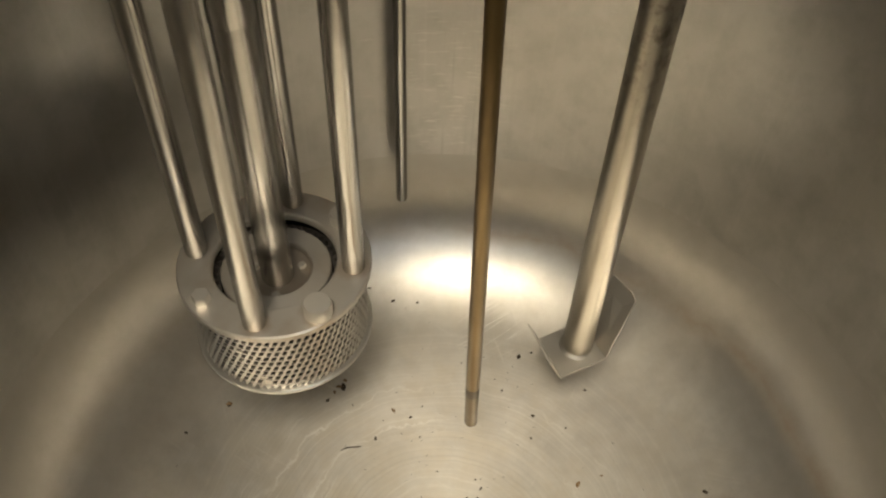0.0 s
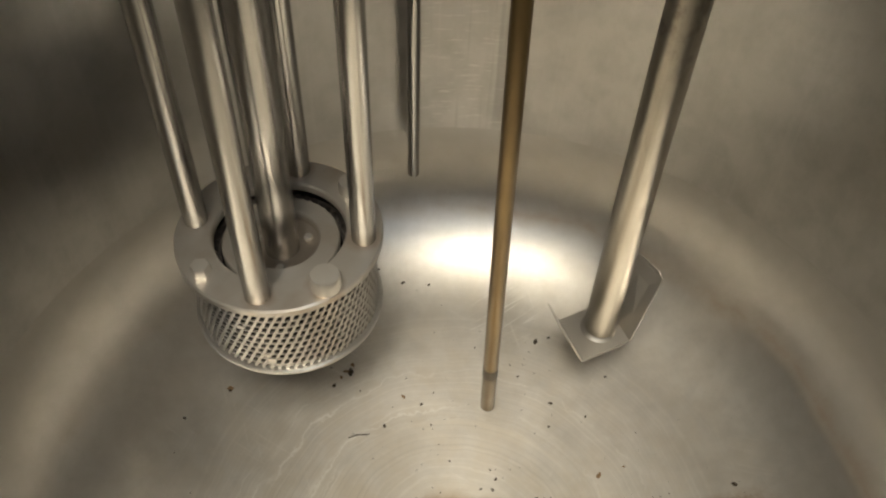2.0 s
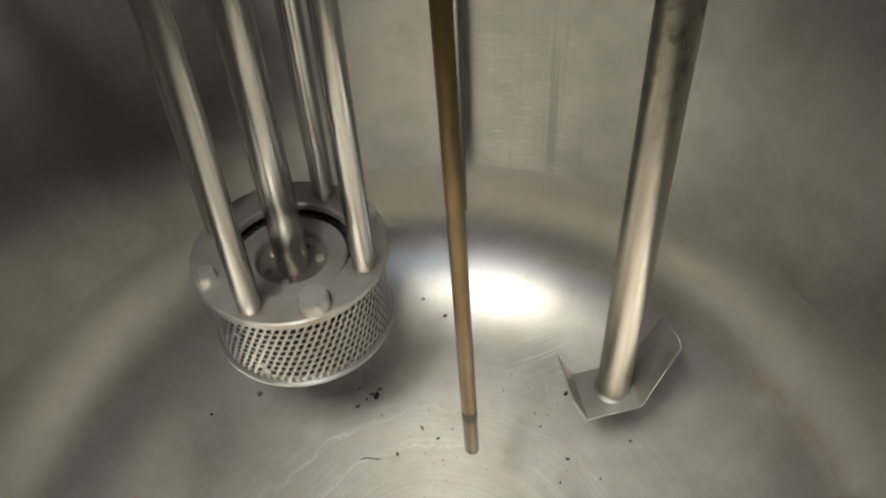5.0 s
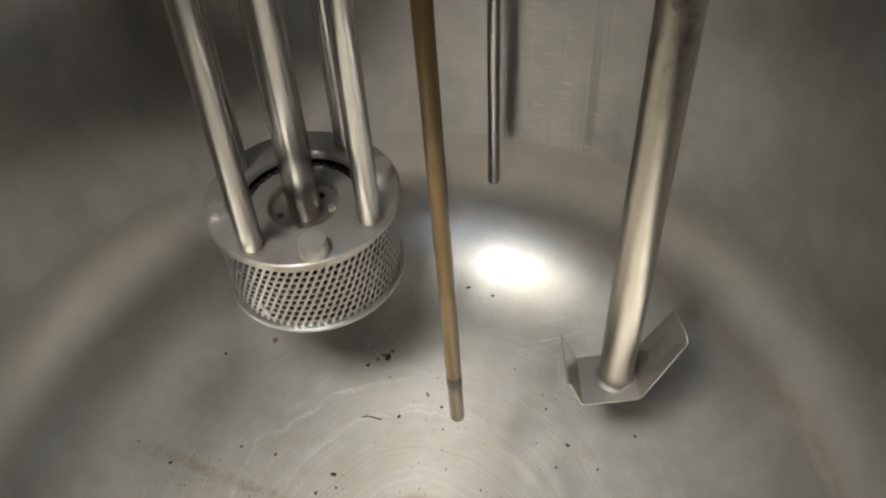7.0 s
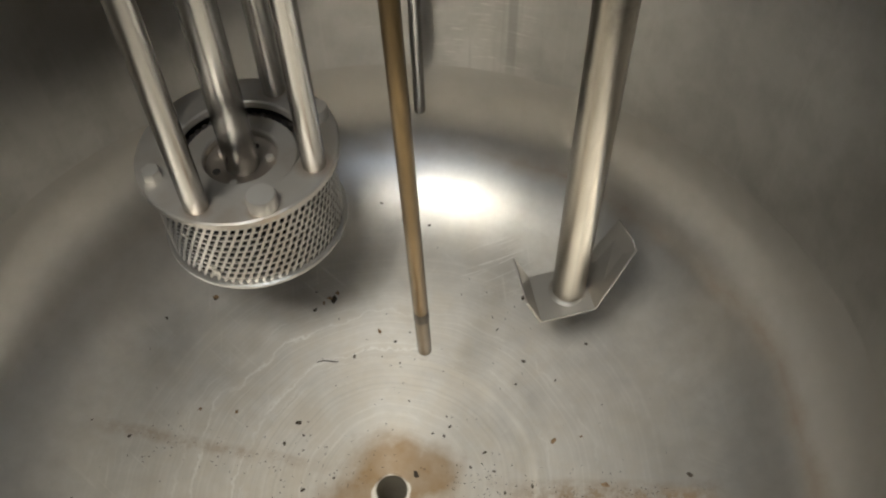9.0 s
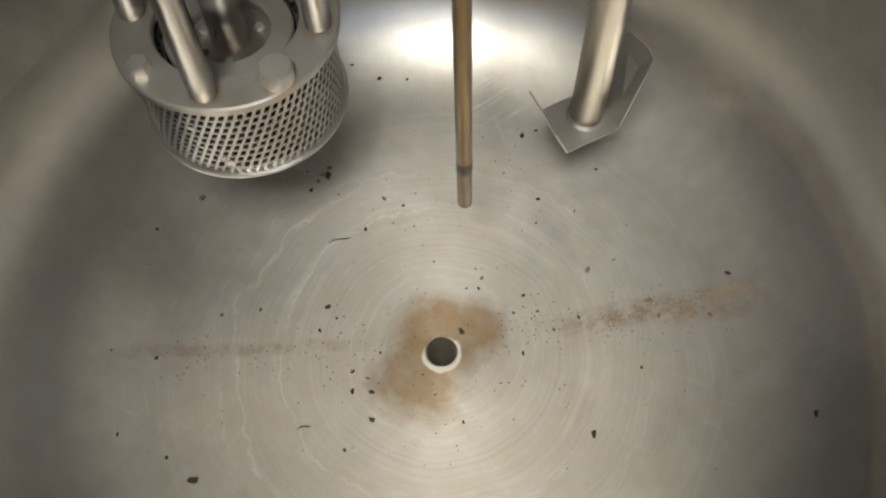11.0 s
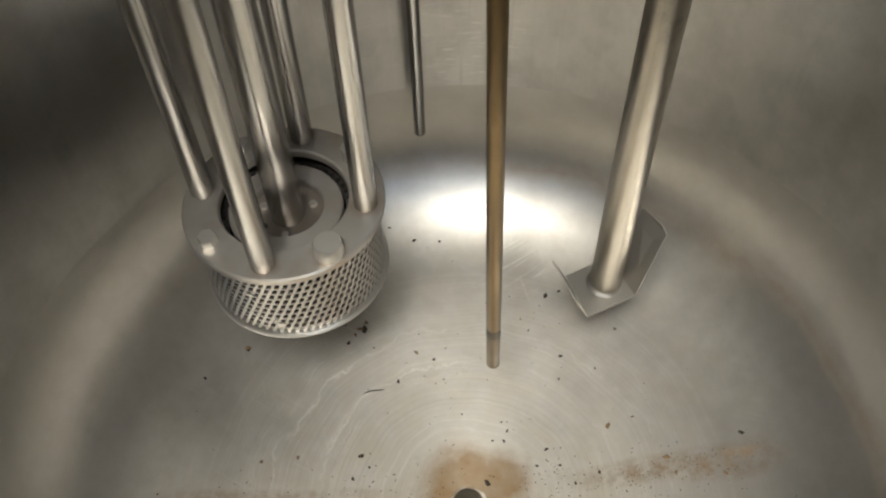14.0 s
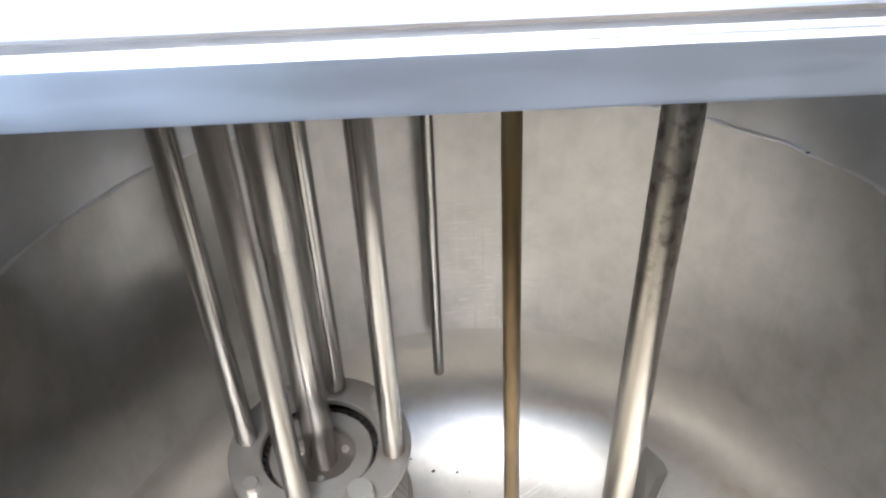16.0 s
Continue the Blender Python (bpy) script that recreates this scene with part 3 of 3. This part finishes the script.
def tooth_ring():
    bm = lathe([(0.0595, 0.296), (0.0595, 0.306), (0.070, 0.306), (0.070, 0.296)], 64, closed=True)
    for i in range(44):
        a = 2 * math.pi * i / 44
        b = box(0.003, 0.0045, 0.012, (0.0625, 0, 0.308))
        bmesh.ops.rotate(b, cent=(0, 0, 0), matrix=Matrix.Rotation(a, 3, "Z"), verts=b.verts)
        me = bpy.data.meshes.new("tooth")
        b.to_mesh(me)
        b.free()
        bm.from_mesh(me)
        bpy.data.meshes.remove(me)
    return bm


on_mixer("toothed_ring", tooth_ring(), STEEL_DARK, "black toothed ring in the gap", 0)


def screen_mesh(r=0.0925, z0=0.2265, z1=0.3205, cols=74, rows=11, t=0.0015):
    """A sheet with staggered square holes, wrapped to a drum, with a thickness."""
    bm = bmesh.new()
    dz, da = (z1 - z0) / rows, 2 * math.pi / cols
    cache = {}

    def vert(u, w, k):
        key = (round((u % cols) * 100), round(w * 100), k)
        if key not in cache:
            a = u * da
            rr = r - k * t
            cache[key] = bm.verts.new((rr * math.cos(a), rr * math.sin(a), z0 + w * dz))
        return cache[key]

    for row in range(rows):
        for c in range(cols):
            u0 = c + 0.5 * (row % 2)
            sq = [(u0, row), (u0 + 0.5, row), (u0 + 1, row), (u0 + 1, row + 0.5), (u0 + 1, row + 1), (u0 + 0.5, row + 1), (u0, row + 1), (u0, row + 0.5)]
            h = 0.30
            cu, cw = u0 + 0.5, row + 0.5
            hw, sl = 0.385, 0.40
            hole = [(cu + du * h + sl * dw * hw, cw + dw * hw) for du, dw in ((-1, -1), (0, -1), (1, -1), (1, 0), (1, 1), (0, 1), (-1, 1), (-1, 0))]
            for i in range(8):
                j = (i + 1) % 8
                bm.faces.new((vert(*sq[i], 0), vert(*sq[j], 0), vert(*hole[j], 0), vert(*hole[i], 0)))
                bm.faces.new((vert(*hole[i], 0), vert(*hole[j], 0), vert(*hole[j], 1), vert(*hole[i], 1)))
    return bm


on_mixer("screen", screen_mesh(), STEEL_SCREEN, "perforated steel screen drum", 0)
for ang in (20, 150, 265):
    a = radians(ang)
    bm = lathe([(0, 0.302), (0.0045, 0.302), (0.0045, 0.3055), (0.0038, 0.3065), (0, 0.3065)], 6)
    bmesh.ops.translate(bm, vec=(0.0275 * math.cos(a), 0.0275 * math.sin(a), 0.0002), verts=bm.verts)
    on_mixer("cup_screw", bm, STEEL_BOLT, "small bright screw head", 30)
# flat black discs, painted shade in place of open screw holes
for ang in (75, 205):
    a = radians(ang)
    on_mixer("screw_hole", lathe([(0, 0.3021), (0.0042, 0.3021), (0.0042, 0.3027), (0, 0.3027)], 20, (0.0270 * math.cos(a), 0.0270 * math.sin(a))), HOLE_SHADE, "black disc for the shade in a screw hole of the cup")
for ang, z, w, h in ((-101, 0.2425, 0.0075, 0.0070), (-104, 0.2500, 0.0045, 0.0035), (-97.5, 0.2365, 0.0040, 0.0030), (-116, 0.2900, 0.0070, 0.0040)):
    bm = box(0.0016, w, h, (0.0934, 0, z), 0.0004)
    bmesh.ops.rotate(bm, cent=(0, 0, z), matrix=Matrix.Rotation(radians(ang), 3, "Z"), verts=bm.verts)
    on_mixer("stuck_flake", bm, STEEL_BOLT, "pale flake caught on the screen", 0)
on_mixer("shaft", rod_mesh(0, 0, 0.302, 0.925, 0.0172), STEEL_ROD, "polished drive shaft")
on_mixer("shaft_collar", lathe([(0.0170, 0.618), (0.0176, 0.6184), (0.0180, 0.6195), (0.0180, 0.925), (0.0170, 0.925)], 40, closed=True), STEEL_ROD, "slightly wider upper sleeve of the shaft")
ROD_ANGLE = -14.5
for i in range(4):
    a = radians(ROD_ANGLE + 90 * i)
    on_mixer("tie_rod", rod_mesh(0.0825 * math.cos(a), 0.0825 * math.sin(a), Z_PLATE + 0.0002, 0.925, 0.0118), STEEL_ROD, "polished tie rod")


def bolt_mesh(x, y, sides, r, h):
    bm = lathe([(0, Z_PLATE), (r, Z_PLATE), (r, Z_PLATE + h * 0.8), (r * 0.9, Z_PLATE + h), (0, Z_PLATE + h)], sides)
    bmesh.ops.translate(bm, vec=(x, y, 0), verts=bm.verts)
    return bm


for ang, sides, r, h in ((-61, 28, 0.0145, 0.016), (-148, 6, 0.0095, 0.010), (33, 28, 0.0120, 0.013), (120, 6, 0.0095, 0.010)):
    a = radians(ang)
    on_mixer("bolt", bolt_mesh(0.085 * math.cos(a), 0.085 * math.sin(a), sides, r, h), STEEL_BOLT, "round bolt head" if sides > 6 else "hexagon bolt head", 30)


# ---- the propeller agitator ----
agitator = empty("propeller_agitator", (0.184, 0.170, 0.155))
tagged(agitator, "steel stirrer shaft with a plate and two bent blades", "stirrer")
AG = Vector((0.184, 0.170, 0.155))


def blade(corners, t=0.0022):
    """A bent sheet between four corners, with thickness and eased edges."""
    bm = bmesh.new()
    c = [Vector(p) - AG for p in corners]
    n = (c[1] - c[0]).cross(c[3] - c[0]).normalized() * (t / 2)
    a = [bm.verts.new(p - n) for p in c]
    b = [bm.verts.new(p + n) for p in c]
    bm.faces.new(a[::-1])
    bm.faces.new(b)
    for i in range(len(c)):
        j = (i + 1) % len(c)
        bm.faces.new((a[i], a[j], b[j], b[i]))
    bmesh.ops.bevel(bm, geom=bm.edges[:], offset=0.0005, segments=1, affect="EDGES")
    return bm


A0, B0, B1, A1 = (0.155, 0.133, 0.155), (0.212, 0.148, 0.163), (0.197, 0.206, 0.163), (0.140, 0.191, 0.155)
part("hub_plate", blade([A0, B0, B1, A1]), STEEL_BLADE, agitator, "square base plate", 0)
part("blade", blade([A0, A1, (0.122, 0.184, 0.200), (0.138, 0.131, 0.192)]), STEEL_BLADE, agitator, "steep upturned blade", 0)
part("blade", blade([B0, (0.248, 0.184, 0.222), (0.245, 0.193, 0.228), (0.232, 0.222, 0.226), B1]), STEEL_BLADE, agitator, "upturned blade with clipped corner", 0)
fillet = lathe([(0.0170, 0.0012), (0.0215, 0.0012), (0.0205, 0.0026), (0.0188, 0.0036), (0.0180, 0.0052), (0.0170, 0.0052)], 40, (-0.0002, 0.003), closed=True)
for v in fillet.verts:
    v.co.z += 0.004
part("weld_fillet", fillet, STEEL_BLADE, agitator, "smooth weld at the foot of the shaft")
part("shaft", (lambda bm: (bmesh.ops.translate(bm, vec=-AG, verts=bm.verts), bm)[1])(rod_mesh(0.1838, 0.173, 0.158, 0.925, 0.0177)), STEEL_STIRRER, agitator, "polished stirrer shaft")

# ---- probe and drop tube ----
probe = empty("temperature_probe", (0.037, 0.075, 0.181))
tagged(probe, "thin brown-stained steel probe hanging over the floor", "probe")
LEAN = (-0.0192, 0.0055)
part("tube", rod_mesh(LEAN[0] * 0.062, LEAN[1] * 0.062, 0.062, 0.745, 0.0072, 0.0003, lean=LEAN), BROWN_TUBE, probe, "brown stained tube")
part("joint_band", rod_mesh(LEAN[0] * 0.058, LEAN[1] * 0.058, 0.058, 0.072, 0.00735, 0.0003, lean=LEAN), JOINT_STEEL, probe, "dark band above the tip")
part("tip", rod_mesh(0, 0, 0.0, 0.0615, 0.0070, 0.002, lean=LEAN), TIP_STEEL, probe, "grey scale covered tip")
tube = empty("drop_tube", (0.0, 0.416, 0.187))
tagged(tube, "thin polished steel tube hanging near the tank wall", "tube")
part("tube_body", rod_mesh(0, 0, 0, 0.738, 0.0072), STEEL_ROD, tube)


# ---- crumbs of dried residue ----
def crumb_mesh(size, seed, flat=0.35):
    bm = bmesh.new()
    bmesh.ops.create_icosphere(bm, subdivisions=2, radius=0.5)
    for v in bm.verts:
        n = noise.noise_vector(v.co * 2.3 + Vector((seed * 3.7, seed, 0)))
        v.co += 0.42 * n
        v.co.z *= flat
    bmesh.ops.scale(bm, vec=(size, size * 0.6, size), verts=bm.verts)
    return bm


def rest_on_floor(x, y):
    return floor_height(math.hypot(x, y))


CRUMBS = [
    (-0.064, 0.162, 5), (-0.007, 0.158, 3), (0.055, 0.092, 3), (0.060, 0.080, 4), (0.102, 0.049, 5), (0.087, 0.031, 4), (0.114, 0.027, 4), (0.157, 0.011, 5),
    (0.127, 0.002, 4), (0.088, -0.019, 5), (-0.118, 0.071, 7), (-0.130, 0.044, 5), (-0.067, 0.008, 4), (-0.099, -0.009, 5), (-0.102, -0.032, 6), (-0.082, -0.036, 6),
    (-0.085, -0.067, 7), (-0.117, -0.095, 5), (0.010, -0.085, 4), (0.141, -0.122, 8), (0.026, 0.019, 8), (-0.122, 0.220, 6), (-0.100, 0.237, 11),
    (-0.247, 0.219, 6), (-0.298, 0.182, 5), (-0.021, 0.354, 6), (0.013, 0.349, 5), (0.141, 0.252, 8), (0.143, 0.166, 5), (0.351, -0.151, 7), (-0.268, -0.106, 10),
]
shapes = []
for k in range(5):
    ob = linked("crumb", crumb_mesh(1.0, k), CRUMB)
    shapes.append(ob.data)
    bpy.data.objects.remove(ob)
rng = random.Random(4)
for i, (x, y, mm) in enumerate(CRUMBS):
    ob = new("residue_crumb", shapes[i % 5])
    ob.location = (x, y, rest_on_floor(x, y) + 0.0001 * mm)
    ob.rotation_euler.z = rng.uniform(0, 6.28)
    ob.scale = (0.001 * mm,) * 3
    tagged(ob, "small dark crumb of dried residue on the tank floor", "crumb", "crumbs on the tank floor")


SMALL_CRUMBS = [
    (-0.016, 0.186, 4), (0.009, 0.109, 3), (0.054, 0.067, 4), (0.040, 0.070, 3), (-0.110, 0.056, 4), (0.326, 0.025, 7), (0.057, -0.048, 3), (-0.293, -0.080, 5), (-0.014, -0.049, 4),
    (0.110, 0.208, 4), (0.159, 0.255, 5), (0.218, 0.189, 4), (0.135, 0.136, 4), (0.182, 0.142, 3), (0.103, 0.225, 3), (0.062, 0.255, 3), (-0.303, 0.030, 5), (-0.346, 0.041, 4),
    (-0.339, -0.051, 4), (0.001, 0.200, 3), (-0.090, 0.211, 3), (-0.124, 0.245, 4), (0.208, -0.060, 4), (-0.052, 0.372, 5),
]
RUSTY = [
    (-0.105, 0.238, 9), (-0.097, 0.247, 6), (-0.112, 0.231, 6), (-0.247, 0.221, 8), (-0.037, 0.198, 7), (-0.192, 0.076, 6), (0.180, 0.065, 8), (0.237, 0.014, 9), (0.211, 0.071, 5),
    (0.242, -0.006, 5), (0.294, -0.017, 7), (-0.234, 0.074, 5), (-0.084, -0.019, 5),
]
rusty_shapes = []
for me in shapes[:3]:
    me = me.copy()
    me.materials[0] = RUST_CRUMB
    rusty_shapes.append(me)
for spots, kinds, label, group in ((SMALL_CRUMBS, shapes, "small dark crumb of dried residue on the tank floor", "crumbs on the tank floor"), (RUSTY, rusty_shapes, "flat rust-brown crumb on the tank floor", "rusty crumbs on the tank floor")):
    for i, (x, y, mm) in enumerate(spots):
        ob = new("residue_crumb", kinds[i % len(kinds)])
        ob.location = (x, y, rest_on_floor(x, y) + 0.0001 * mm)
        ob.rotation_euler.z = rng.uniform(0, 6.28)
        ob.scale = (0.001 * mm, 0.001 * mm * rng.uniform(0.6, 1.2), 0.0008 * mm)
        tagged(ob, label, "crumb", group)


def fibre(points, r):
    bm = bmesh.new()
    rings = []
    for i, p in enumerate(points):
        k = r * (0.5 if i in (0, len(points) - 1) else 1.0)
        rings.append([bm.verts.new((p[0] + k * 0.3 * math.cos(a), p[1] + k * math.cos(a), p[2] + r * 0.8 + k * math.sin(a))) for a in (math.pi / 3 * j for j in range(6))])
    for a, b in zip(rings, rings[1:]):
        for j in range(6):
            bm.faces.new((a[j], b[j], b[(j + 1) % 6], a[(j + 1) % 6]))
    bm.faces.new(rings[0])
    bm.faces.new(rings[-1][::-1])
    return bm


for (x0, y0), (x1, y1) in (((-0.109, 0.150), (-0.083, 0.155)), ((-0.163, -0.066), (-0.149, -0.063))):
    pts = []
    for j in range(7):
        u = j / 6
        px, py = x0 + (x1 - x0) * u, y0 + (y1 - y0) * u + 0.0015 * math.sin(5 * u)
        pts.append((px, py, rest_on_floor(px, py)))
    tagged(linked("residue_fibre", fibre(pts, 0.0009), CRUMB), "thin dark fibre lying on the tank floor", "fibre", "fibres on the tank floor")

fines = bmesh.new()
for i in range(520):
    if i < 330:
        x = rng.choice((rng.uniform(-0.3, 0.0), rng.uniform(0.06, 0.34), rng.uniform(0.06, 0.34)))
        y = 0.012 - 0.06 * x + rng.gauss(0, 0.016)
    else:
        a, r = rng.uniform(0, 6.28), abs(rng.gauss(0.12, 0.11)) + 0.03
        x, y = min(r, 0.36) * math.cos(a), min(r, 0.36) * math.sin(a)
    if math.hypot(x, y) < 0.024:
        continue
    s = rng.uniform(0.0005, 0.0016)
    a = rng.uniform(0, 6.28)
    z = rest_on_floor(x, y)
    base = [fines.verts.new((x + s * k * math.cos(a + q), y + s * k * math.sin(a + q), z)) for q, k in ((0, 1.0), (1.3, 0.6), (2.9, 0.9), (4.4, 0.5))]
    tip = fines.verts.new((x, y, z + 0.5 * s))
    for j in range(4):
        fines.faces.new((base[j], base[(j + 1) % 4], tip))
tagged(linked("residue_specks", fines, CRUMB, 0), "fine dark specks of residue scattered over the floor", "residue", kind="stuff")

# ---- the hall: added out of view, all but the north wall darkened to cut bounce ----
hall_floor = tagged(linked("floor", box(6, 6, 0.1, (0, 0, -0.163)), CONCRETE, 0), "plain grey screed hall floor", "floor", kind="structure")
tagged(linked("ceiling", box(6, 6, 0.1, (0, 0, 2.75)), LOW_BOUNCE_PAINT, 0), "unseen hall ceiling, kept dark to cut bounced light", "ceiling", kind="structure")
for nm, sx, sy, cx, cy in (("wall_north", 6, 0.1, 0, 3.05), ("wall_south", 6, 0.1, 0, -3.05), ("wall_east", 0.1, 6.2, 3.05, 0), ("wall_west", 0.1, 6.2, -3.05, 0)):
    tagged(linked(nm, box(sx, sy, 3.5, (cx, cy, 1.0)), PAINT if nm == "wall_north" else LOW_BOUNCE_PAINT, 0), "unseen plain grey hall wall", "wall", kind="structure")
